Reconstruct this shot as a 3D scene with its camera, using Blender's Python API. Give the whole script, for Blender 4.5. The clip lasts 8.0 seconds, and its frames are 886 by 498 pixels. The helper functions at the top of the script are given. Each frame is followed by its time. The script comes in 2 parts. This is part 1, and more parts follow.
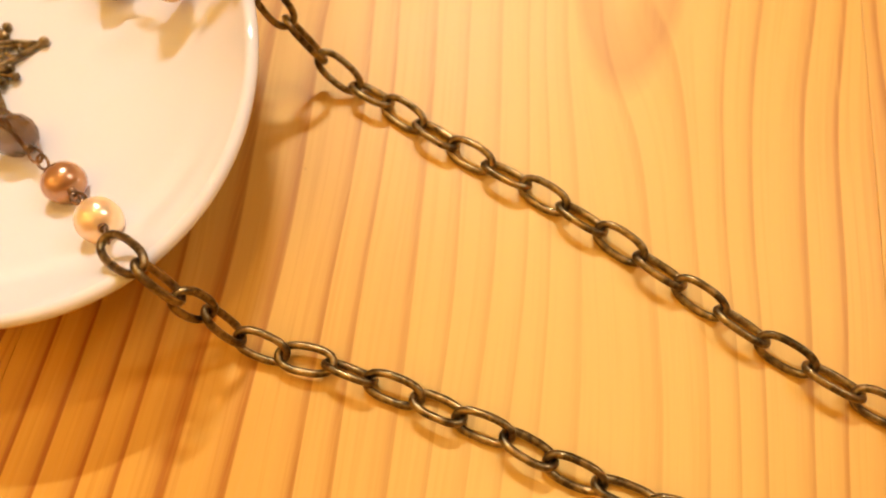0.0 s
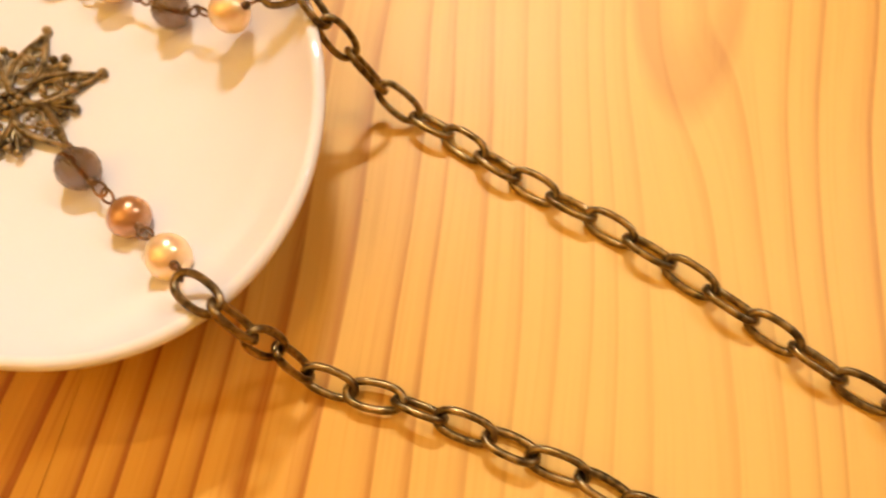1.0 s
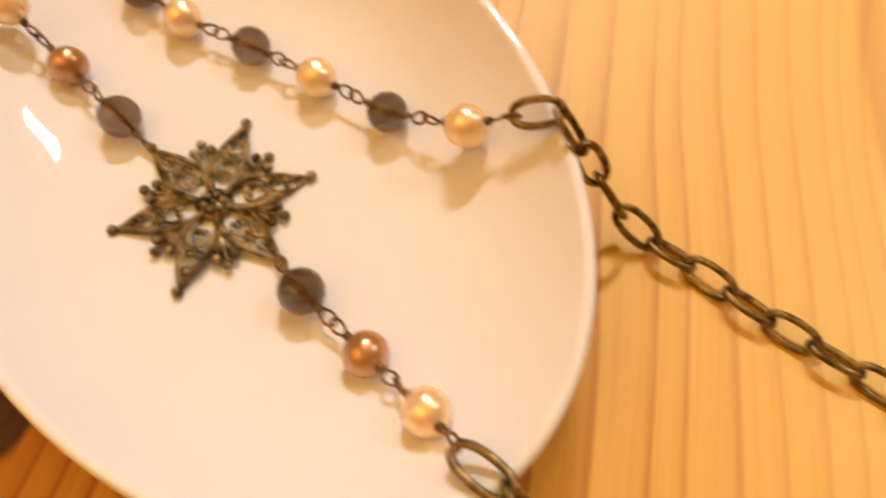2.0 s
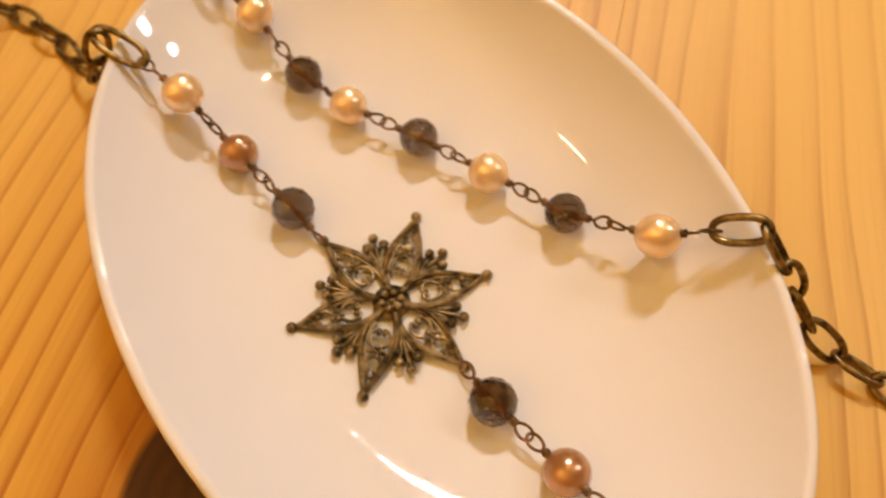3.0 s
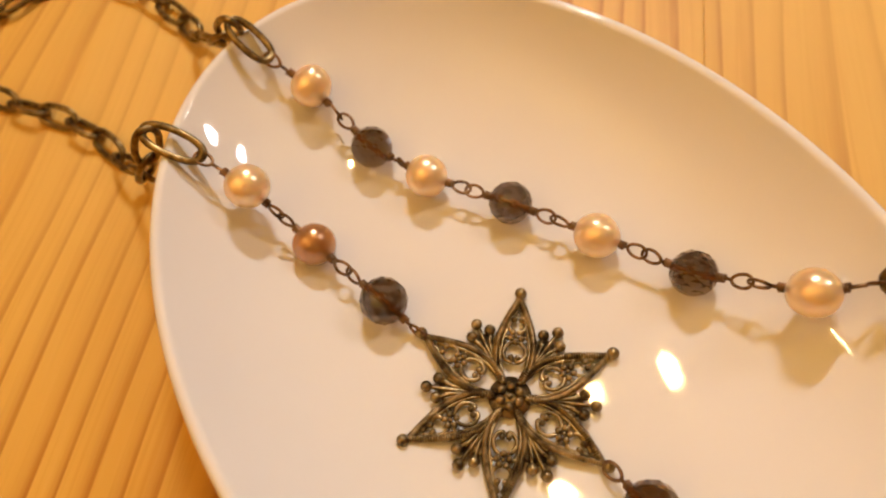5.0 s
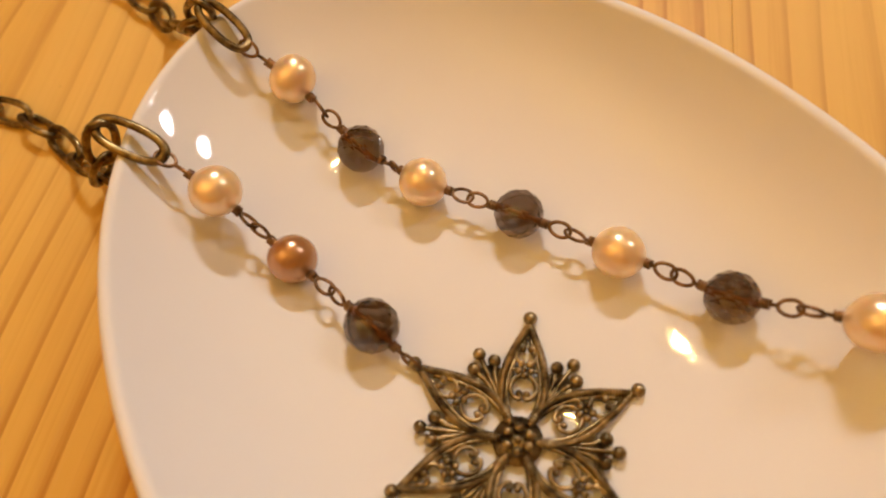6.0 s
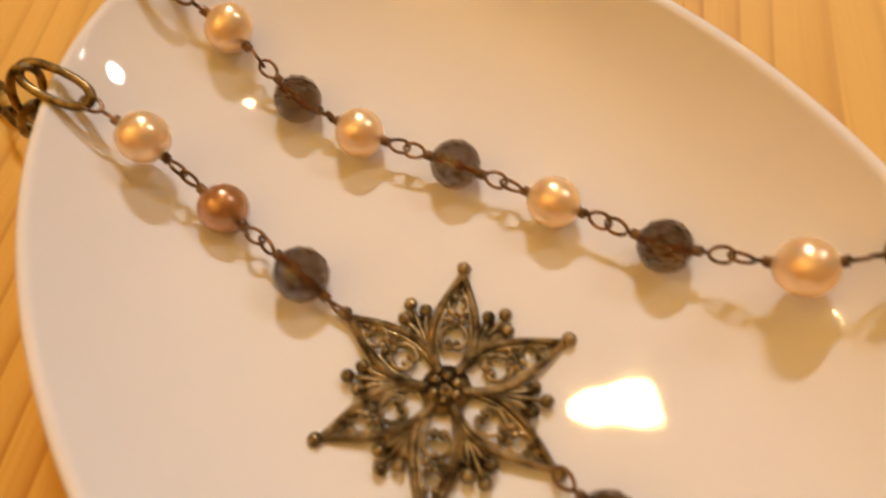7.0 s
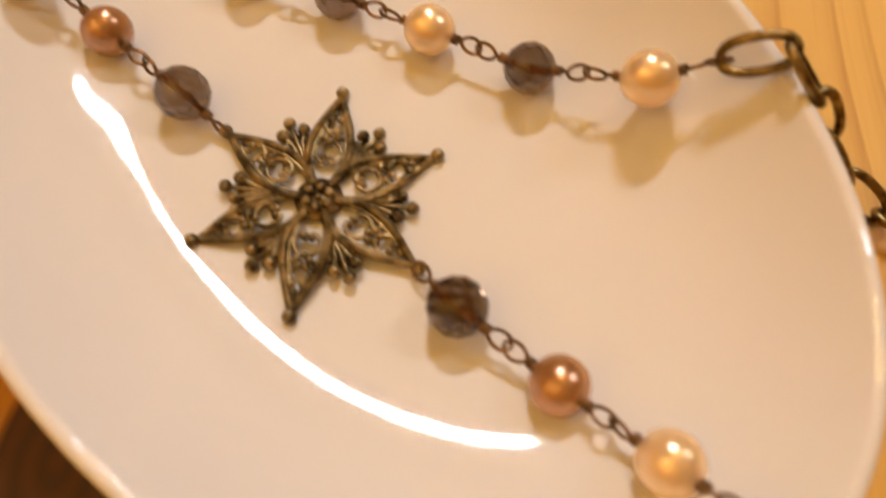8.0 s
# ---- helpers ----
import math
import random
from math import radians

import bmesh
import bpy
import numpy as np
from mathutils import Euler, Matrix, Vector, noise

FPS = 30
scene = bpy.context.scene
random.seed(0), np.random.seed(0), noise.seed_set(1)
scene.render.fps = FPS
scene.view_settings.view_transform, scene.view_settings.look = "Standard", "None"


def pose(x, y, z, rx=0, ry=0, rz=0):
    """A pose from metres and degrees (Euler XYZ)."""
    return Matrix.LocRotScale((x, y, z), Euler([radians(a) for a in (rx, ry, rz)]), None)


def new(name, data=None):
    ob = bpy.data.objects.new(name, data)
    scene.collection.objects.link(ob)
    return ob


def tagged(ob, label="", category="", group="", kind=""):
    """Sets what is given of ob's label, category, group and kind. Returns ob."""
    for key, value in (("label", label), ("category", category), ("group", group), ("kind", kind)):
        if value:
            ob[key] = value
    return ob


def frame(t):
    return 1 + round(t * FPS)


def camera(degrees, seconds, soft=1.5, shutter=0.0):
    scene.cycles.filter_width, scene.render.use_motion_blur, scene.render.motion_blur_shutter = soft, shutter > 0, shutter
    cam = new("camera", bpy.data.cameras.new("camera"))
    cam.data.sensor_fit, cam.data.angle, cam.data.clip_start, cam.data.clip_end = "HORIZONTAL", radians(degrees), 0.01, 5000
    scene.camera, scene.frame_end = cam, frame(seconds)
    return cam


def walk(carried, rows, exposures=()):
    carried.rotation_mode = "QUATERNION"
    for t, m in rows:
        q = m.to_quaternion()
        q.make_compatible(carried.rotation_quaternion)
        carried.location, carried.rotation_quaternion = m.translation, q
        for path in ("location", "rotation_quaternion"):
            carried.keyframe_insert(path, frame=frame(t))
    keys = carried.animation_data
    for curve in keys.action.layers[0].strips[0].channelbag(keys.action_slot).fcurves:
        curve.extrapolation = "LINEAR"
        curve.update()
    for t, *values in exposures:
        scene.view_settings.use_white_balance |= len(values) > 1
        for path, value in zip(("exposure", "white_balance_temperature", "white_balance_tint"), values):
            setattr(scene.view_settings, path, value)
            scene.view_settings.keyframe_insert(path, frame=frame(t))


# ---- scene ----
# ---- camera and walk ----
cam = camera(62.0, 8.0, soft=2.0, shutter=0.5)
cam.data.dof.use_dof = True
cam.data.dof.focus_distance = 0.113
cam.data.dof.aperture_fstop = 15.5
ROWS = [
    (0.0, 0.08928, -0.09508, 0.11433, 24.35, 2.17, -4.47),
    (0.5, 0.08753, -0.09444, 0.11542, 24.87, 2.71, -4.63),
    (1.0, 0.08027, -0.09009, 0.11538, 25.02, 2.91, -4.27),
    (1.5, 0.06412, -0.07842, 0.11627, 24.99, 2.52, -3.25),
    (2.0, 0.04168, -0.06391, 0.11697, 25.56, 1.91, -1.66),
    (3.5, 0.00573, -0.04665, 0.12657, 27.06, 1.66, 0.13),
    (4.0, 0.00259, -0.04296, 0.12769, 26.12, 2.82, -3.05),
    (4.5, -0.00114, -0.03672, 0.12545, 26.60, 3.61, -4.21),
    (5.0, -0.00223, -0.03261, 0.11572, 27.94, 5.72, -5.12),
    (6.5, -0.00397, -0.02271, 0.09867, 29.06, 4.55, -4.75),
    (7.0, 0.00392, -0.02941, 0.09686, 28.33, 4.31, -4.89),
    (7.5, 0.00894, -0.03857, 0.09583, 26.38, 3.15, -5.12),
    (8.0, 0.01448, -0.04822, 0.09369, 23.80, 1.58, -5.65),
]
EXPOSURES = [(0.0, 0.06), (1.2, 0.06), (2.0, -0.15), (3.5, -0.38), (5.0, -0.41), (6.5, -0.51), (8.0, -0.50)]
walk(cam, [(t, pose(x, y, z, rx, ry, rz)) for t, x, y, z, rx, ry, rz in ROWS], EXPOSURES)

# ---- light ----
world = bpy.data.worlds.new("world")
scene.world = world
world.use_nodes = True
world.node_tree.nodes["Background"].inputs[0].default_value = (1.0, 0.78, 0.55, 1)
world.node_tree.nodes["Background"].inputs[1].default_value = 0.02


def lamp(name, place, watts, colour, radius):
    data = bpy.data.lights.new(name, "POINT")
    data.energy, data.color, data.shadow_soft_size = watts, colour, radius
    new(name, data).location = place


def strip(name, a, b, width, watts, colour):
    """A long lamp from a to b that faces the plate."""
    a, b = Vector(a), Vector(b)
    mid = (a + b) / 2
    z = mid.normalized()
    y = (b - a) - z * (b - a).dot(z)
    data = bpy.data.lights.new(name, "AREA")
    data.shape, data.size, data.size_y, data.energy, data.color = "RECTANGLE", width, y.length, watts, colour
    y = y.normalized()
    new(name, data).matrix_world = Matrix.Translation(mid) @ Matrix((y.cross(z), y, z)).transposed().to_4x4()


strip("white_lamp", (0.030, 0.765, 0.92), (0.215, 0.800, 0.92), 0.020, 8.4, (0.97, 0.975, 0.98))
lamp("side_lamp", (0.83, 0.37, 1.02), 6.2, (0.93, 0.95, 1.0), 0.036)
lamp("cool_lamp", (1.14, 0.41, 1.02), 10.0, (0.93, 0.95, 1.0), 0.045)
lamp("overhead_lamp", (0.135, 0.310, 1.06), 5.6, (1.0, 0.66, 0.22), 0.010)
strip("far_lamp", (-0.716, 0.072, 1.02), (-0.742, 0.105, 1.02), 0.009, 0.45, (1.0, 0.70, 0.32))
# Added orange fill, unseen; oversized so its reflection stays faint in the glaze.
lamp("warm_fill", (-1.40, -0.45, 1.05), 9.0, (1.0, 0.57, 0.15), 0.66)
# Added fill turned at the ceiling; its ochre bounce warms the shadows.
up = bpy.data.lights.new("bounce_fill", "AREA")
up.shape, up.size, up.energy, up.color = "DISK", 0.3, 29, (1.0, 0.83, 0.48)
new("bounce_fill", up).matrix_world = pose(-0.9, -0.4, 0.9, 180, 0, 0)


# ---- materials ----
class Nodes:
    """Short hand for a node material."""

    def __init__(self, name):
        self.m = bpy.data.materials.new(name)
        self.m.use_nodes = True
        self.t = self.m.node_tree
        self.b = self.t.nodes["Principled BSDF"]

    def put(self, socket, value):
        if isinstance(value, bpy.types.NodeSocket):
            self.t.links.new(value, socket)
        else:
            socket.default_value = value

    def math(self, op, a, b=0.0, c=0.0):
        n = self.t.nodes.new("ShaderNodeMath")
        n.operation = op
        for k, v in enumerate((a, b, c)):
            self.put(n.inputs[k], v)
        return n.outputs[0]

    def noise(self, vec, scale, detail=2.0, rough=0.5):
        n = self.t.nodes.new("ShaderNodeTexNoise")
        self.put(n.inputs["Vector"], vec)
        n.inputs["Scale"].default_value, n.inputs["Detail"].default_value, n.inputs["Roughness"].default_value = scale, detail, rough
        return n.outputs["Fac"]

    def xyz(self, x, y, z=0.0):
        n = self.t.nodes.new("ShaderNodeCombineXYZ")
        for k, v in enumerate((x, y, z)):
            self.put(n.inputs[k], v)
        return n.outputs[0]

    def ramp(self, fac, stops):
        n = self.t.nodes.new("ShaderNodeValToRGB")
        self.put(n.inputs[0], fac)
        while len(n.color_ramp.elements) < len(stops):
            n.color_ramp.elements.new(0.5)
        for e, (p, c) in zip(n.color_ramp.elements, stops):
            e.position, e.color = p, (*c, 1) if len(c) == 3 else c
        return n.outputs[0]

    def mix(self, fac, a, b):
        n = self.t.nodes.new("ShaderNodeMix")
        n.data_type = "RGBA"
        self.put(n.inputs[0], fac)
        for k, v in ((6, a), (7, b)):
            self.put(n.inputs[k], (*v, 1) if isinstance(v, tuple) and len(v) == 3 else v)
        return n.outputs[2]

    def bump(self, height, strength, distance):
        n = self.t.nodes.new("ShaderNodeBump")
        self.put(n.inputs["Height"], height)
        n.inputs["Strength"].default_value, n.inputs["Distance"].default_value = strength, distance
        self.t.links.new(n.outputs[0], self.b.inputs["Normal"])

    def place(self):
        return self.t.nodes.new("ShaderNodeNewGeometry").outputs["Position"]

    def local(self):
        return self.t.nodes.new("ShaderNodeTexCoord").outputs["Object"]

    def chance(self):
        return self.t.nodes.new("ShaderNodeObjectInfo").outputs["Random"]

    def set(self, **values):
        for k, v in values.items():
            v = (*v, 1) if isinstance(v, tuple) and len(v) == 3 else v
            self.put(self.b.inputs[k.replace("_", " ")], v)
        return self.m


GRAIN = 13.9  # degrees by which the boards lean from the y axis


def make_wood():
    n = Nodes("varnished_pine")
    turn = n.t.nodes.new("ShaderNodeVectorRotate")
    turn.rotation_type = "Z_AXIS"
    turn.inputs["Angle"].default_value = radians(GRAIN)
    n.put(turn.inputs["Vector"], n.place())
    cut = n.t.nodes.new("ShaderNodeSeparateXYZ")
    n.put(cut.inputs[0], turn.outputs[0])
    u, v = n.math("MULTIPLY", cut.outputs[0], 1000), n.math("MULTIPLY", cut.outputs[1], 1000)
    board = n.math("MULTIPLY", n.chance(), 90.0)

    def bell(u0, v0, ru, rv):
        a = n.math("DIVIDE", n.math("SUBTRACT", u, u0), ru)
        b = n.math("DIVIDE", n.math("SUBTRACT", v, v0), rv)
        r2 = n.math("ADD", n.math("MULTIPLY", a, a), n.math("MULTIPLY", b, b))
        return r2, n.math("POWER", 2.718, n.math("MULTIPLY", r2, -1.0))

    r2, near = bell(-26.5, -37.5, 13.0, 22.0)
    _, tongue = bell(122.3, 46.0, 13.0, 42.0)
    wander = n.math("SUBTRACT", n.noise(n.xyz(n.math("MULTIPLY", u, 0.012), n.math("MULTIPLY", v, 0.0045), board), 1.0, 2.0), 0.5)
    f = n.math("MULTIPLY_ADD", wander, 30.0, u)
    f = n.math("SUBTRACT", f, n.math("MULTIPLY", n.math("SUBTRACT", u, -26.5), n.math("MULTIPLY", near, 0.7)))
    f = n.math("ADD", f, n.math("MULTIPLY", tongue, 13.0))
    pace = n.noise(n.xyz(n.math("MULTIPLY", f, 0.035), n.math("MULTIPLY", v, 0.0012), board), 1.0, 1.0)
    ring = n.math("FRACT", n.math("ADD", n.math("DIVIDE", f, 7.0), n.math("MULTIPLY", pace, 4.0)))
    late = n.ramp(ring, ((0.0, (0.08, 0.08, 0.08)), (0.42, (0.1, 0.1, 0.1)), (0.74, (0.42, 0.42, 0.42)), (0.87, (1, 1, 1)), (0.93, (0.95, 0.95, 0.95)), (0.965, (0.08, 0.08, 0.08))))
    force = n.ramp(n.noise(n.xyz(n.math("MULTIPLY", u, 0.022), n.math("MULTIPLY", v, 0.006), board), 1.0, 2.0), ((0.32, (0.62, 0.62, 0.62)), (0.58, (1, 1, 1))))
    _, calm_sheen = bell(118.0, 0.0, 62.0, 900.0)
    force = n.math("MULTIPLY", force, n.math("MULTIPLY_ADD", calm_sheen, -0.8, 1.0))
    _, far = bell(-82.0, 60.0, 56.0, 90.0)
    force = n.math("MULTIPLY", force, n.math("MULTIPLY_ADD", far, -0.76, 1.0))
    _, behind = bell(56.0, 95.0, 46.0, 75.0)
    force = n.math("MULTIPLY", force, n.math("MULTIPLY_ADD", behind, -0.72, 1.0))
    # stronger grain lines; the deeper orange below paints in the weaker white light
    _, lined_shade = bell(50.0, -72.0, 36.0, 50.0)
    force = n.math("MULTIPLY", force, n.math("MULTIPLY_ADD", lined_shade, 0.8, 1.0))
    fibre = n.noise(n.xyz(n.math("MULTIPLY", u, 2.2), n.math("MULTIPLY", v, 0.07), board), 1.0, 3.0, 0.6)
    cloud = n.noise(n.xyz(n.math("MULTIPLY", u, 0.03), n.math("MULTIPLY", v, 0.02), board), 1.0, 3.0)
    amount = n.math("MULTIPLY", n.math("MULTIPLY", late, force), n.math("MULTIPLY_ADD", fibre, 1.5, 0.4))
    amount = n.math("MINIMUM", amount, 1.0)
    pale = n.mix(cloud, (0.77, 0.43, 0.058), (0.67, 0.32, 0.030))
    # the white lamp's sheen, painted as a paler tone over the calm grain
    pale = n.mix(n.math("MULTIPLY", calm_sheen, 0.8), pale, (0.83, 0.57, 0.18))
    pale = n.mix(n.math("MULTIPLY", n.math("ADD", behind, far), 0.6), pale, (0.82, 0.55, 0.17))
    pale = n.mix(n.math("MULTIPLY", lined_shade, 0.5), pale, (0.68, 0.31, 0.026))
    colour = n.mix(amount, pale, (0.37, 0.105, 0.003))
    colour = n.mix(n.math("MULTIPLY", n.math("SUBTRACT", fibre, 0.5), 0.5), colour, (0.88, 0.56, 0.19))
    hair = n.ramp(n.noise(n.xyz(n.math("MULTIPLY", f, 1.15), n.math("MULTIPLY", v, 0.022), board), 1.0, 2.0), ((0.50, (0, 0, 0)), (0.60, (0.5, 0.5, 0.5)), (0.72, (1, 1, 1))))
    colour = n.mix(n.math("MULTIPLY", n.math("MULTIPLY", hair, force), 0.42), colour, (0.50, 0.19, 0.015))
    _, halo = bell(-26.5, -37.5, 20.0, 46.0)
    colour = n.mix(n.math("MULTIPLY", halo, 0.75), colour, (0.40, 0.12, 0.006))
    knot_r = n.math("SQRT", r2)
    knot_ring = n.math("SINE", n.math("MULTIPLY", n.math("ADD", knot_r, n.math("MULTIPLY", wander, 0.5)), 26.0))
    knot_colour = n.mix(n.math("MULTIPLY_ADD", knot_ring, 0.5, 0.5), (0.05, 0.014, 0.003), (0.075, 0.02, 0.004))
    inside = n.ramp(n.math("MULTIPLY_ADD", fibre, 0.12, knot_r), ((0.66, (1, 1, 1)), (0.78, (0, 0, 0))))
    colour = n.mix(inside, colour, knot_colour)
    a2, _ = bell(124.0, 66.0, 11.5, 45.0)
    band = n.ramp(n.math("MULTIPLY", n.math("MULTIPLY_ADD", cloud, 0.7, a2), 0.5), ((0.30, (0, 0, 0)), (0.48, (0.7, 0.7, 0.7)), (0.66, (1, 1, 1)), (0.86, (0, 0, 0))))
    colour = n.mix(n.math("MULTIPLY", band, 0.38), colour, (0.42, 0.16, 0.04))
    speck = n.ramp(n.noise(n.place(), 300.0, 1.0), ((0.80, (0, 0, 0)), (0.85, (1, 1, 1))))
    colour = n.mix(n.math("MULTIPLY", speck, 0.6), colour, (0.22, 0.09, 0.02))
    n.bump(n.math("ADD", n.math("MULTIPLY", amount, -0.6), fibre), 0.12, 0.0003)
    return n.set(Base_Color=colour, Roughness=n.math("MULTIPLY_ADD", fibre, 0.2, 0.36), Specular_IOR_Level=0.35)


def make_glaze():
    n = Nodes("white_glaze")
    p = n.place()
    shade = n.noise(p, 45.0, 3.0)
    n.bump(n.noise(p, 160.0, 2.0), 0.03, 0.0006)
    return n.set(Base_Color=n.mix(shade, (0.795, 0.75, 0.725), (0.83, 0.79, 0.765)), Roughness=n.math("MULTIPLY_ADD", n.noise(p, 260.0, 2.0), 0.03, 0.012), Specular_IOR_Level=0.55, Coat_Weight=0.0, Coat_Roughness=0.02)


def make_brass(name, dark, light, rough):
    n = Nodes(name)
    p = n.place()
    wear = n.ramp(n.noise(p, 420.0, 4.0, 0.65), ((0.36, (0, 0, 0)), (0.68, (1, 1, 1))))
    fine = n.noise(p, 2600.0, 3.0)
    n.bump(n.math("MULTIPLY_ADD", fine, 0.5, wear), 0.18, 0.00012)
    return n.set(Base_Color=n.mix(wear, dark, light), Metallic=0.95, Roughness=n.math("MULTIPLY_ADD", fine, 0.2, rough))


def make_pearl(name, low, high, metal):
    n = Nodes(name)
    p = n.local()
    tone = n.noise(p, 190.0, 3.0)
    n.bump(n.noise(p, 330.0, 2.0), 0.06, 0.0003)
    n.b.inputs["Subsurface Radius"].default_value = (1.0, 0.6, 0.25)
    return n.set(Subsurface_Weight=0.35, Subsurface_Scale=0.002, Base_Color=n.mix(tone, low, high), Metallic=metal, Roughness=0.27, Specular_IOR_Level=0.6, Coat_Weight=1.0, Coat_Roughness=0.19, Coat_IOR=1.7, Sheen_Weight=0.15, Sheen_Roughness=0.35, Sheen_Tint=(1.0, 0.90, 0.82))


def make_smoke():
    n = Nodes("smoky_glass")
    cloud = n.noise(n.local(), 260.0, 3.0)
    return n.set(Base_Color=n.mix(cloud, (0.17, 0.10, 0.06), (0.38, 0.25, 0.165)), Roughness=0.02, Transmission_Weight=1.0, IOR=1.6)


def make_plain(name, low, high, scale, rough):
    n = Nodes(name)
    grain = n.noise(n.place(), scale, 4.0)
    n.bump(grain, 0.2, 0.002)
    return n.set(Base_Color=n.mix(grain, low, high), Roughness=rough)


WOOD, GLAZE, SMOKE = make_wood(), make_glaze(), make_smoke()
BRASS = make_brass("antique_brass", (0.070, 0.047, 0.022), (0.49, 0.36, 0.175), 0.25)
CHAIN = make_brass("tarnished_brass", (0.065, 0.042, 0.018), (0.40, 0.275, 0.115), 0.22)
CORE = make_brass("copper_core", (0.30, 0.14, 0.06), (0.62, 0.34, 0.17), 0.3)
WIRE = make_brass("copper_brown_wire", (0.085, 0.048, 0.025), (0.38, 0.22, 0.11), 0.28)
CREAM = make_pearl("cream_pearl", (0.93, 0.61, 0.30), (0.97, 0.74, 0.46), 0.45)
BRONZE = make_pearl("bronze_pearl", (0.38, 0.16, 0.045), (0.56, 0.27, 0.10), 0.55)
WALL = make_plain("wall_plaster", (0.74, 0.51, 0.19), (0.80, 0.57, 0.23), 6.0, 0.9)
FLOOR = make_plain("floor_boards", (0.16, 0.09, 0.045), (0.24, 0.14, 0.07), 8.0, 0.6)


# ---- mesh helpers ----
class Shape:
    """Vertices and faces, gathered in millimetres."""

    def __init__(self):
        self.v, self.f = [], []

    def tube(self, points, radius, sides=8, closed=False):
        pts = [Vector(p) for p in points]
        count, base = len(pts), len(self.v)
        radii = radius if isinstance(radius, (list, tuple)) else [radius] * count
        side = None
        for i, p in enumerate(pts):
            a, b = (pts[i - 1], pts[(i + 1) % count]) if closed else (pts[max(i - 1, 0)], pts[min(i + 1, count - 1)])
            way = (b - a).normalized()
            if side is None:
                side = way.orthogonal()
            side = (side - way * side.dot(way)).normalized()
            over = way.cross(side)
            for k in range(sides):
                a = 2 * math.pi * k / sides
                self.v.append(p + radii[i] * (math.cos(a) * side + math.sin(a) * over))
        for i in range(count if closed else count - 1):
            j = (i + 1) % count
            shift = 0
            if closed and j == 0:
                first, last = self.v[base] - pts[0], self.v[base + i * sides] - pts[i]
                shift = min(range(sides), key=lambda s: (self.v[base + s] - pts[0] - last).length)
            for k in range(sides):
                self.f.append((base + i * sides + k, base + i * sides + (k + 1) % sides, base + j * sides + (k + 1 + shift) % sides, base + j * sides + (k + shift) % sides))
        if not closed:
            self.f.append(tuple(base + k for k in reversed(range(sides))))
            self.f.append(tuple(base + (count - 1) * sides + k for k in range(sides)))
        return self

    def ball(self, at, r, around=12, rows=8, flat=1.0):
        base, at = len(self.v), Vector(at)
        self.v.append(at + Vector((0, 0, r * flat)))
        for i in range(1, rows):
            p = math.pi * i / rows
            for k in range(around):
                a = 2 * math.pi * k / around
                self.v.append(at + Vector((r * math.sin(p) * math.cos(a), r * math.sin(p) * math.sin(a), r * flat * math.cos(p))))
        self.v.append(at - Vector((0, 0, r * flat)))
        end = len(self.v) - 1
        for k in range(around):
            q = (k + 1) % around
            self.f.append((base, base + 1 + k, base + 1 + q))
            self.f.append((end, end - around + q, end - around + k))
            for i in range(rows - 2):
                o = base + 1 + i * around
                self.f.append((o + k, o + around + k, o + around + q, o + q))
        return self

    def box(self, low, high, bevel=0.0):
        bm = bmesh.new()
        size = [b - a for a, b in zip(low, high)]
        mid = [(a + b) / 2 for a, b in zip(low, high)]
        bmesh.ops.create_cube(bm, size=1.0, matrix=Matrix.Translation(mid) @ Matrix.Diagonal((*size, 1)))
        if bevel:
            bmesh.ops.bevel(bm, geom=bm.edges[:], offset=bevel, segments=2, affect="EDGES", profile=0.5)
        base = len(self.v)
        bm.verts.ensure_lookup_table()
        self.v += [v.co.copy() for v in bm.verts]
        self.f += [tuple(base + v.index for v in f.verts) for f in bm.faces]
        bm.free()
        return self

    def mesh(self, name, material, smooth=True):
        me = bpy.data.meshes.new(name)
        me.from_pydata([v * 0.001 for v in map(Vector, self.v)], [], self.f)
        me.polygons.foreach_set("use_smooth", [smooth] * len(me.polygons))
        me.materials.append(material)
        me.update()
        return me


def part(name, mesh, parent, m=None, label=""):
    """One mesh object under a thing or a part; m is its pose in the parent's space, in metres."""
    ob = new(name, mesh)
    ob.parent = parent
    if m is not None:
        ob.matrix_basis = m
    return tagged(ob, label)


def mm(p):
    return Vector(p) * 0.001


# ---- room ----
def slab(name, low, high, material, label):
    tagged(new(name, Shape().box([1000 * a for a in low], [1000 * b for b in high]).mesh(name, material, False)), label, name.split("_")[0], kind="structure")


slab("floor", (-2.1, -2.1, -0.80), (2.4, 2.4, -0.75), FLOOR, "dark brown boarded floor under the table")
# unseen shell, tinted ochre so that its bounce lights the table warmly
slab("ceiling", (-2.1, -2.1, 1.75), (2.4, 2.4, 1.80), WALL, "unseen plain ochre ceiling above the table, added to bounce warm light")
slab("wall_north", (-2.1, 2.4, -0.8), (2.4, 2.5, 1.8), WALL, "unseen plain ochre wall behind the table, added to bounce warm light")
slab("wall_south", (-2.1, -2.2, -0.8), (2.4, -2.1, 1.8), WALL, "unseen plain ochre wall before the table, added to bounce warm light")
slab("wall_east", (2.4, -2.2, -0.8), (2.5, 2.5, 1.8), WALL, "unseen plain ochre wall beside the table, added to bounce warm light")
slab("wall_west", (-2.2, -2.2, -0.8), (-2.1, 2.5, 1.8), WALL, "unseen plain ochre wall beside the table, added to bounce warm light")


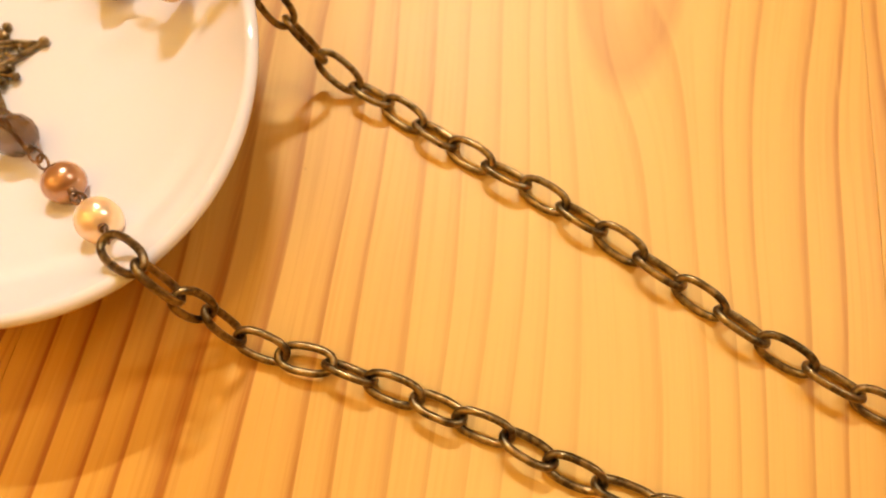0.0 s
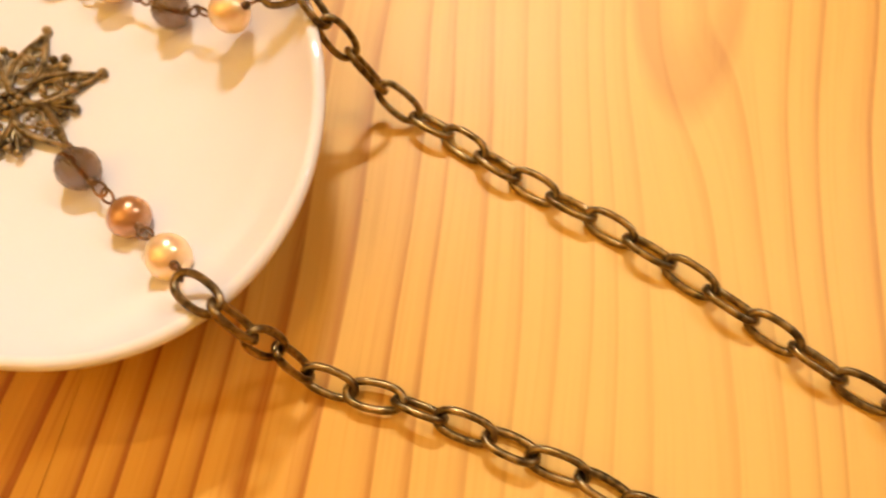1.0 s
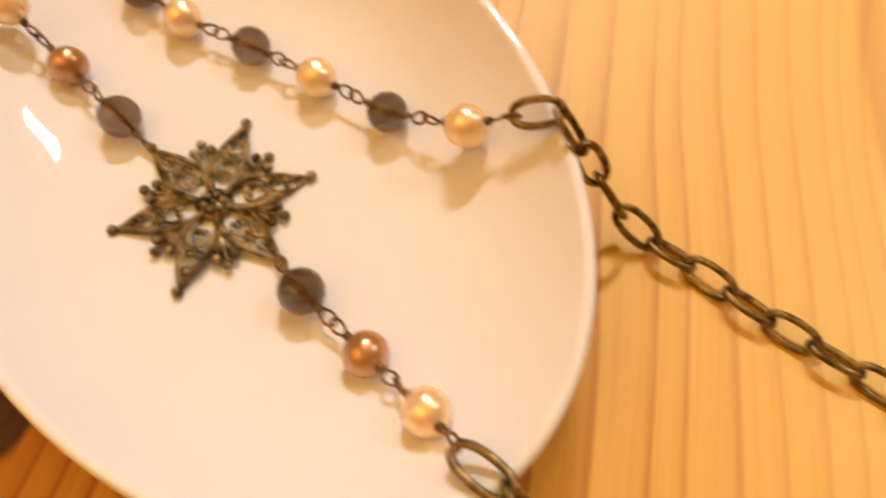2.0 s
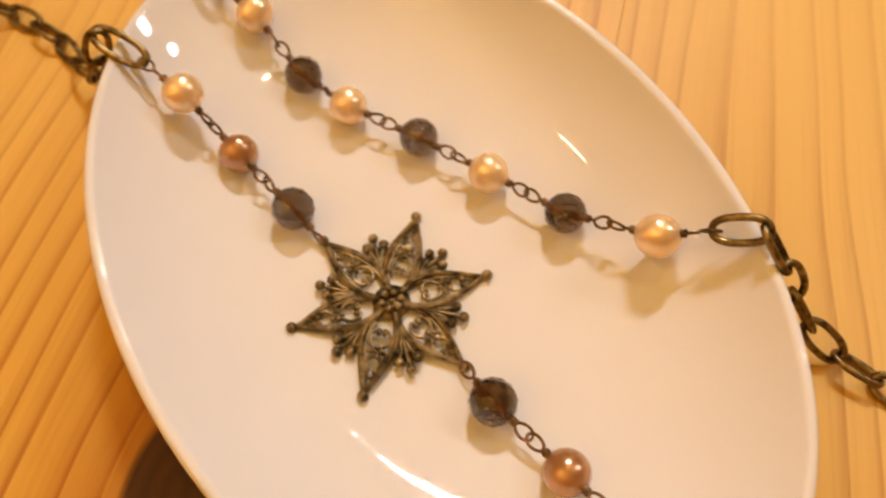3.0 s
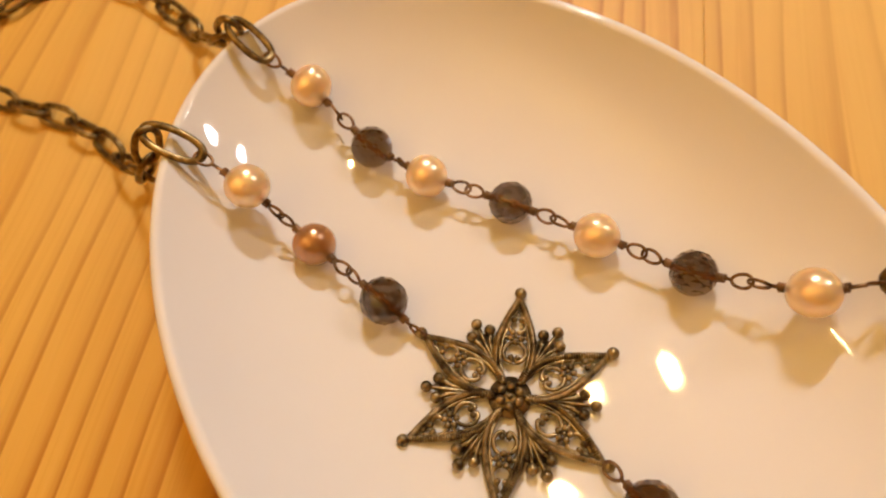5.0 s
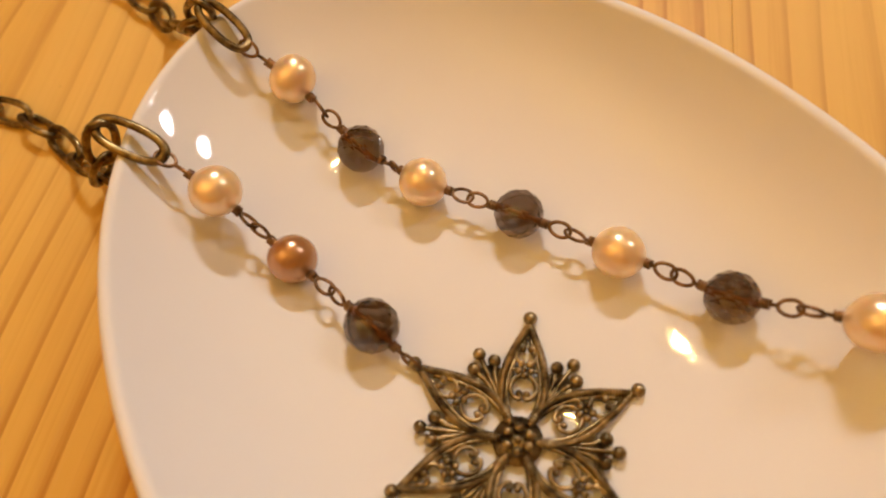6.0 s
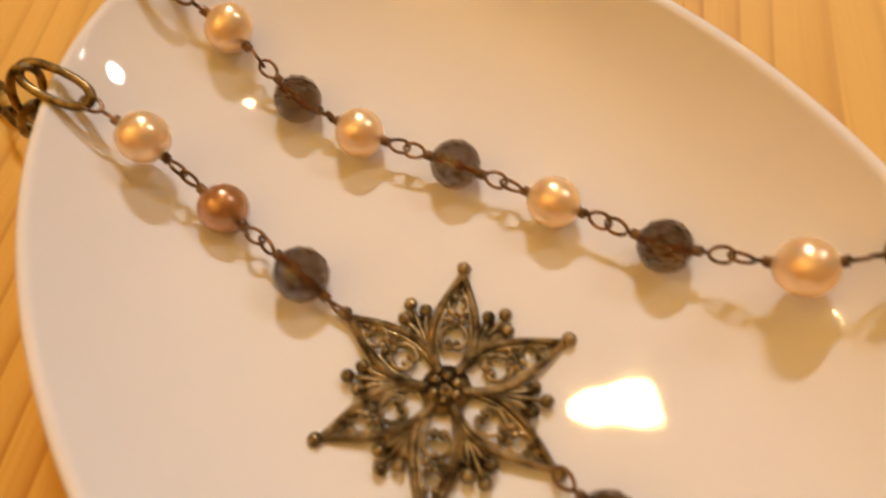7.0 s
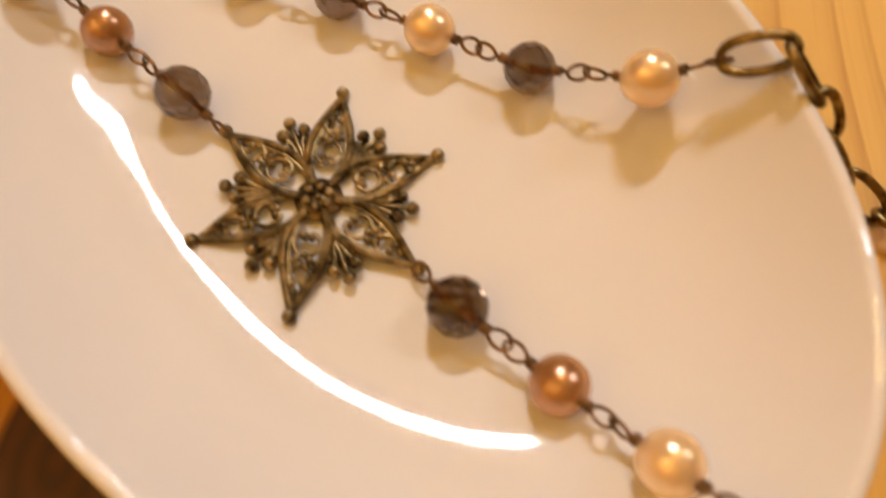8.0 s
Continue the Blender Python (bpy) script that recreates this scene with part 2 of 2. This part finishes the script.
# ---- table ----
def make_table():
    table = tagged(new("table"), "honey-coloured pine table of glued boards with strong grain", "table")
    table.matrix_basis = pose(0, 0, 0, 0, 0, -GRAIN)
    joints = [30.0 + 139.0 * k for k in (-4, -2, 0, 1, 2, 3, 4)]
    for a, b in zip(joints, joints[1:]):
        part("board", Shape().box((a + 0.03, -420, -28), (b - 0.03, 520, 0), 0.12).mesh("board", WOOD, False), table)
    for x in (joints[0] + 60, joints[-1] - 60):
        for y in (-370, 470):
            part("leg", Shape().box((x - 28, y - 28, -750), (x + 28, y + 28, -28.2), 2.0).mesh("leg", WOOD, False), table)


make_table()

# ---- oval plate ----
PLATE = (4.63, 8.91)
HALF = (48.9, 73.5)
PLATE_TURN = -2.5636


def dish(s):
    return 4.6 + 16.0 * s ** 3.8


def make_plate():
    rings = [(s, -2.12 * s, dish(s)) for s in [k / 30 for k in range(1, 30)] + [0.978, 0.988, 0.995, 1.0]]
    rings += [(1.0, -1.2 - 1.2 * math.cos(a), 19.83 + 1.2 * math.sin(a)) for a in [radians(40 + 17.5 * k) for k in range(1, 9)]]
    rings += [(1 - 0.012 * k, 0.0, dish(1 - 0.012 * k) - 0.45 * k) for k in range(1, 6)]
    rings += [(s, 0.0, dish(s) - 2.7) for s in (0.92, 0.88, 0.83, 0.78, 0.72, 0.66, 0.60, 0.55)]
    rings += [(0.53, 0.0, 1.6), (0.52, 0.0, 0.3), (0.51, 0.0, 0.0), (0.48, 0.0, 0.0), (0.47, 0.0, 0.3), (0.46, 0.0, 0.9), (0.3, 0.0, 0.9)]
    shape, around = Shape(), 160
    shape.v.append(Vector((0, 0, dish(0))))
    for s, out, z in rings:
        for k in range(around):
            a = 2 * math.pi * k / around
            x, y = (HALF[0] * s + out) * math.cos(a), (HALF[1] * s + out) * math.sin(a)
            north = math.sin(PLATE_TURN) * x + math.cos(PLATE_TURN) * y
            shape.v.append(Vector((x, y, z + 0.0096 * north * s ** 3)))  # the rim stands a little higher on one side
    shape.v.append(Vector((0, 0, 0.9)))
    end = len(shape.v) - 1
    for k in range(around):
        q = (k + 1) % around
        shape.f.append((0, 1 + k, 1 + q))
        shape.f.append((end, end - around + q, end - around + k))
        for i in range(len(rings) - 1):
            o = 1 + i * around
            shape.f.append((o + k, o + around + k, o + around + q, o + q))
    plate = tagged(new("oval_plate", shape.mesh("oval_plate", GLAZE)), "white glazed oval porcelain dish lying on the pine table", "plate")
    plate.matrix_basis = pose(PLATE[0] / 1000, PLATE[1] / 1000, 0, 0, 0, math.degrees(PLATE_TURN))


make_plate()

# ---- necklace ----
necklace = tagged(new("necklace"), "antique brass chain necklace with pearls, smoky beads and filigree star", "necklace")


def oriented(at, way, roll=0.0, stretch=1.0):
    """A pose at a point in millimetres whose x axis runs along way, rolled from the level by degrees."""
    x = Vector(way).normalized()
    y = Vector((0, 0, 1)).cross(x)
    y = y.normalized() if y.length > 0.05 else Vector((-0.7, 0.7, 0))
    z = x.cross(y)
    m = Matrix((x, y, z)).transposed().to_4x4()
    return Matrix.Translation(mm(at)) @ m @ Matrix.Rotation(radians(roll), 4, "X") @ Matrix.Diagonal((stretch, 1, 1, 1))


# filigree star
STAR_TURN, TIP = 16.7, 17.4


def arc_point(t, side):
    return Vector((2.2 + 14.3 * t, side * (1.2 * (1 - t) ** 4 + 2.75 * math.sin(math.pi * t ** 0.75)), 0.3 * math.sin(math.pi * t)))


def curl(points, r):
    """A smooth thin wire through a few points."""
    pts, out = [Vector((*p, 0.15)) for p in points], []
    ext = [2 * pts[0] - pts[1]] + pts + [2 * pts[-1] - pts[-2]]
    for a, b, c, d in zip(ext, ext[1:], ext[2:], ext[3:]):
        for k in range(6):
            t = k / 6
            out.append(0.5 * (2 * b + (c - a) * t + (2 * a - 5 * b + 4 * c - d) * t * t + (3 * b - a - 3 * c + d) * t ** 3))
    out.append(pts[-1])
    return out, [r] * len(out)


def make_star():
    # Disc behind the middle also hides the bright plate where openings lie in shade.
    centre = Shape()
    for r, z in ((0.02, 0.0), (3.3, -0.15), (3.3, -0.45), (0.02, -0.5)):
        centre.v += [Vector((r * math.cos(2 * math.pi * k / 36), r * math.sin(2 * math.pi * k / 36), z)) for k in range(36)]
    base = len(centre.v) - 144
    centre.f += [(base + 36 * i + k, base + 36 * (i + 1) + k, base + 36 * (i + 1) + (k + 1) % 36, base + 36 * i + (k + 1) % 36) for i in range(3) for k in range(36)]
    star = part("filigree_star", centre.mesh("filigree_star", BRASS), necklace, None, "openwork six-pointed antique brass filigree star")
    a, b = -0.030, -0.032
    normal = Vector((-a, -b, 1)).normalized()
    x = Vector((math.cos(radians(STAR_TURN)), math.sin(radians(STAR_TURN)), 0))
    x = (x - normal * x.dot(normal)).normalized()
    star.matrix_basis = Matrix.Translation(mm((-0.1, 0.0, 5.75))) @ Matrix((x, normal.cross(x), normal)).transposed().to_4x4()

    part("ball", Shape().ball((0, 0, 0.42), 0.52).mesh("ball", BRASS), star)
    centre_ball = Shape().ball((1.62, 0, 0.40), 0.78, 14, 10).mesh("ball", BRASS)
    petal = Shape()
    for side in (1, -1):
        count = 241
        pts = [arc_point(k / (count - 1), side) for k in range(count)]
        rope = 0.12 if side > 0 else 0.05
        petal.tube(pts, [0.55 + rope * math.cos(2 * math.pi * k / 6.0) for k in range(count)], 8)
        petal.tube([arc_point(t / 40, side) + Vector((0, -side * 0.70, -0.2)) for t in range(4, 35)], 0.32, 6)
    petal_mesh = petal.mesh("petal", BRASS)
    flower = Shape().ball((9.7, 0, 0.62), 0.36, 10, 8)
    for k in range(5):
        q = radians(72 * k + 36)
        flower.ball((9.7 + 0.9 * math.cos(q), 0.9 * math.sin(q), 0.42), 0.56, 10, 8, 0.8)
    flower_mesh = flower.mesh("flower", BRASS)
    scroll = Shape()
    for side in (1, -1):
        scroll.tube(*curl([(9.0, side * 0.5), (8.1, side * 1.45), (6.9, side * 1.75), (5.9, side * 1.25), (5.55, side * 0.5), (6.15, side * 0.2)], 0.36), 7)
        scroll.tube(*curl([(10.4, side * 0.5), (11.2, side * 1.25), (12.3, side * 1.4), (13.1, side * 0.85), (13.0, side * 0.35)], 0.34), 7)
        scroll.ball((6.25, side * 0.52, 0.25), 0.52, 10, 8)
        scroll.ball((12.75, side * 0.55, 0.22), 0.50, 10, 8)
        scroll.tube(*curl([(9.7, side * 0.8), (9.6, side * 1.7), (9.2, side * 2.6)], 0.28), 6)
    scroll_mesh = scroll.mesh("scroll", BRASS)
    tip_mesh = Shape().ball((TIP, 0, 0.32), 0.98, 16, 10).mesh("tip_ball", BRASS)
    fan = Shape()
    for spread in (-1.75, -0.9, 0.0, 0.9, 1.75):
        reach = 10.3 - 0.25 * abs(spread)
        path, _ = curl([(5.0, spread * 0.08), (7.4, spread * 0.42), (reach, spread)], 0.3)
        fan.tube(path, [0.20 + 0.14 * k / (len(path) - 1) for k in range(len(path))], 6)
    for side in (1, -1):
        fan.tube(*curl([(9.4, side * 0.9), (10.6, side * 1.3), (11.1, side * 1.4)], 0.3), 6)
    fan.tube(*curl([(9.6, 0), (11.2, 0), (12.6, 0)], 0.34), 6)
    outline = ((4.6, 0.25), (7.0, 0.8), (10.2, 1.7), (10.9, 0.9), (11.2, 0.0), (10.9, -0.9), (10.2, -1.7), (7.0, -0.8), (4.6, -0.25))
    base, many = len(fan.v), len(outline)
    fan.v += [Vector((x, y, z)) for z in (0.0, -0.45) for x, y in outline]
    fan.f += [tuple(base + k for k in reversed(range(many))), tuple(base + many + k for k in range(many))]
    fan.f += [(base + k, base + (k + 1) % many, base + many + (k + 1) % many, base + many + k) for k in range(many)]
    fan_mesh = fan.mesh("fan", BRASS)
    bead_mesh = Shape().ball((0, 0, 0), 0.92, 14, 8).mesh("ball", BRASS)
    for k in range(6):
        turn = Matrix.Rotation(radians(60 * k), 4, "Z")
        half = Matrix.Rotation(radians(60 * k + 30), 4, "Z")
        part("ball", centre_ball, star, turn)
        part("petal", petal_mesh, star, turn)
        part("flower", flower_mesh, star, turn)
        part("scroll", scroll_mesh, star, turn)
        part("tip_ball", tip_mesh, star, turn)
        part("fan", fan_mesh, star, half)
        for x, y in ((12.9, 0), (11.2, 1.55), (11.2, -1.55)):
            part("ball", bead_mesh, star, half @ Matrix.Translation(mm((x, y, 0.25))))


make_star()

# beads on wire
random.seed(4)


def pearl_mesh(name, r, material):
    """A freshwater pearl: a slightly flattened, uneven ball."""
    shape = Shape().ball((0, 0, 0), r, 36, 24, random.uniform(0.94, 1.0))
    waves = [(Vector([random.gauss(0, 1) for _ in range(3)]).normalized(), random.uniform(1.5, 3.0), random.uniform(0, 6), random.uniform(0.008, 0.02)) for _ in range(4)]
    shape.v = [v * (1 + sum(h * math.sin(f * v.normalized().dot(w) + p) for w, f, p, h in waves)) for v in shape.v]
    return shape.mesh(name, material)



def facet_mesh(r):
    """A bead cut in flat facets, with a bored hole through it."""
    shape, rows, around = Shape(), 8, 11
    hole = 0.42
    for i in range(rows + 1):
        p = math.asin(hole / r) + (math.pi - 2 * math.asin(hole / r)) * i / rows
        for k in range(around):
            a = 2 * math.pi * (k + 0.5 * (i % 2)) / around
            shape.v.append(Vector((r * math.cos(p), r * math.sin(p) * math.cos(a), r * math.sin(p) * math.sin(a))))
    for i in range(rows):
        for k in range(around):
            q = (k + 1) % around
            o, u = i * around, (i + 1) * around
            if i % 2 == 0:
                shape.f += [(o + k, u + k, o + q), (o + q, u + k, u + q)]
            else:
                shape.f += [(o + k, u + k, u + q), (o + k, u + q, o + q)]
    shape.f.append(tuple(range(around)))
    shape.f.append(tuple(rows * around + k for k in reversed(range(around))))
    return shape.mesh("smoky_bead", SMOKE, False)


SMOKY_LARGE, SMOKY_SMALL = facet_mesh(3.95), facet_mesh(3.72)
CORE_MESH = Shape().tube([(-3.5, 0, 0), (0, 0.05, 0), (3.5, 0, 0)], 0.33, 8).mesh("wire_core", CORE)


def loop_mesh(start, length, twist):
    """A wrapped wire from a bead's hole out to an eye; x runs away from the bead."""
    shape, coil = Shape(), []
    wraps = max(min(1.15, length * 0.32), length - 3.2)
    for k in range(37):
        a = 2 * math.pi * 3 * k / 36
        coil.append((start - 0.1 + min(wraps, 1.25) * k / 36, 0.52 * math.cos(a), 0.52 * math.sin(a)))
    shape.tube(coil, 0.27, 6)
    shape.tube([(start - 0.6, 0, 0), (start + wraps, 0, 0)], 0.3, 6)
    reach = length - wraps
    mid = start + wraps + reach / 2
    eye = [(mid + (reach / 2 - 0.02) * math.cos(a), min(1.05, 0.42 * reach) * math.sin(a) * (1.0 + 0.12 * math.cos(a)), 0.22 * math.sin(a + twist)) for a in [2 * math.pi * k / 28 for k in range(28)]]
    shape.tube(eye, 0.27, 8, True)
    return shape.mesh("wire_loop", WIRE)


def strand(name_points, first, last):
    """Beads in a row, each with an eye of wire towards both neighbours; first and last are the points that the ends hook into."""
    places = [Vector(p) for _, p in name_points]
    for i, ((kind, _), at) in enumerate(zip(name_points, places)):
        before = places[i - 1] if i else Vector(first)
        after = places[i + 1] if i + 1 < len(places) else Vector(last)
        if kind == "pearl":
            mesh, r, label = pearl_mesh("pearl", 3.75, CREAM), 3.75, "lustrous cream freshwater pearl"
        elif kind == "bronze_pearl":
            mesh, r, label = pearl_mesh("bronze_pearl", 3.6, BRONZE), 3.6, "lustrous bronze-brown pearl"
        else:
            mesh, r, label = (SMOKY_LARGE, 3.95, "faceted smoky grey-brown glass bead") if kind == "smoky_bead" else (SMOKY_SMALL, 3.72, "faceted smoky grey-brown glass bead")
        m = oriented(at, after - before, random.uniform(0, 90))
        bead = part(kind.replace("small_", ""), mesh, necklace, m, label)
        if "smoky" in kind:
            part("wire_core", CORE_MESH, bead)
        for target, other, edge in ((before, i > 0, -1), (after, i + 1 < len(places), 1)):
            way = m.inverted().to_3x3() @ (target - at)
            gap = way.length - r
            neighbour = 3.75 if other else 0.0
            length = (gap - neighbour) / 2 + 0.55 if other else gap + 0.75
            mesh = loop_mesh(r - 0.15, length, random.uniform(0, 6))
            part("wire_loop", mesh, bead, oriented((0, 0, 0), way, random.uniform(-70, 70)))


STAR_IN, STAR_OUT = (-12.6, 11.4, 6.0), (12.3, -12.0, 6.6)
strand([("pearl", (-38.2, 36.4, 17.8)), ("bronze_pearl", (-29.0, 28.2, 10.3)), ("smoky_bead", (-18.1, 17.0, 9.0))], (-45.4, 41.4, 21.0), STAR_IN)
strand([("smoky_bead", (16.8, -18.6, 9.0)), ("bronze_pearl", (27.4, -29.7, 10.0)), ("pearl", (36.6, -40.0, 14.7))], STAR_OUT, (40.9, -45.6, 19.7))
strand([("pearl", (-28.0, 57.5, 15.8)), ("small_smoky_bead", (-18.5, 46.5, 10.3)), ("pearl", (-9.3, 39.5, 9.4)), ("small_smoky_bead", (4.35, 32.4, 8.6)), ("pearl", (17.36, 23.9, 9.1)), ("small_smoky_bead", (30.5, 14.8, 9.8)), ("pearl", (44.1, 6.8, 16.0))], (-34.8, 61.9, 19.9), (52.2, 5.2, 20.6))

# chain
LINK_WIRE, PITCH = 0.64, 7.5


def make_link():
    a, b, pts = (PITCH + 2 * LINK_WIRE) / 2, 2.05, []
    for k in range(40):
        q = 2 * math.pi * k / 40
        c, s = math.cos(q), math.sin(q)
        pts.append((a * math.copysign(abs(c) ** 0.82, c), b * math.copysign(abs(s) ** 0.82, s), 0))
    return Shape().tube(pts, LINK_WIRE, 10, True).mesh("chain_link", CHAIN)


LINK = make_link()


def chain(joints, rolls):
    """Links from joint to joint, each threaded through the next."""
    for i, (a, b) in enumerate(zip(joints, joints[1:])):
        a, b = Vector(a), Vector(b)
        stretch = ((b - a).length + 2 * LINK_WIRE) / (PITCH + 2 * LINK_WIRE)
        part("chain_link", LINK, necklace, oriented((a + b) / 2, b - a, rolls[i % len(rolls)] + random.uniform(-5, 5), stretch))


def run_out(joints, ends, count, z=1.9):
    """Joints that carry a chain on along the table."""
    a, b = Vector(joints[-1]), Vector((*ends, z))
    return list(joints) + [tuple(a.lerp(b, k / count)[:2]) + (z,) for k in range(1, count + 1)]


chain(run_out([(52.0, 5.2, 20.7), (58.4, 3.5, 23.7), (62.0, -0.9, 19.6), (65.3, -2.9, 13.6), (69.9, -5.3, 6.3), (75.4, -9.4, 2.3), (81.1, -13.6, 1.9), (86.7, -18.8, 1.9), (92.3, -23.9, 1.9), (98.2, -28.6, 1.9), (104.2, -33.1, 1.9), (110.0, -38.0, 1.9), (115.7, -43.1, 1.9), (121.2, -48.5, 1.9), (126.7, -53.8, 1.9), (132.1, -59.1, 1.9), (137.5, -64.4, 1.9), (143.4, -69.3, 1.9), (149.4, -74.0, 1.9)], (173, -91), 4), (42, -38))
chain(run_out([(40.8, -46.4, 20.0), (46.9, -51.9, 22.2), (50.5, -54.4, 16.3), (52.6, -54.9, 9.8), (55.8, -56.9, 3.4), (62.2, -59.9, 1.9), (69.6, -62.1, 1.9), (76.0, -65.3, 1.9), (83.1, -68.7, 1.9), (89.3, -72.2, 1.9), (96.2, -75.6, 1.9), (102.1, -79.8, 1.9), (108.7, -83.5, 1.9)], (131, -94), 3), (8, -58, 40, -48, 42, 4, -60, 34, -36, 40, -38, 42, -40, 40, -40))
chain(run_out([(-45.4, 41.6, 21.0), (-53.5, 45.9, 23.4), (-56.4, 45.4, 16.6), (-60.0, 47.2, 9.8), (-64.6, 52.4, 4.6), (-70.0, 58.6, 2.2), (-75.8, 64.7, 1.9), (-81.5, 69.5, 1.9), (-88.6, 72.9, 1.9), (-95.3, 76.6, 1.9)], (-117, 88), 3), (-18, 72, 14, 70, 40, -40, 40, -40, 40, -40, 40, -40))
chain([(-34.8, 61.8, 20.2), (-39.8, 66.8, 24.0), (-43.6, 70.4, 18.4), (-47.2, 75.0, 12.6), (-51.5, 81.0, 7.6), (-55.8, 87.6, 3.2), (-60.5, 94.0, 1.9), (-65.4, 100.2, 1.9), (-71.0, 105.5, 1.9), (-77.5, 110.0, 1.9), (-85.0, 113.0, 1.9), (-92.3, 112.8, 1.9), (-98.6, 109.6, 1.9), (-104.2, 105.2, 1.9), (-111.3, 102.8, 1.9)], (4, 72, 20, 62, 40, -38))
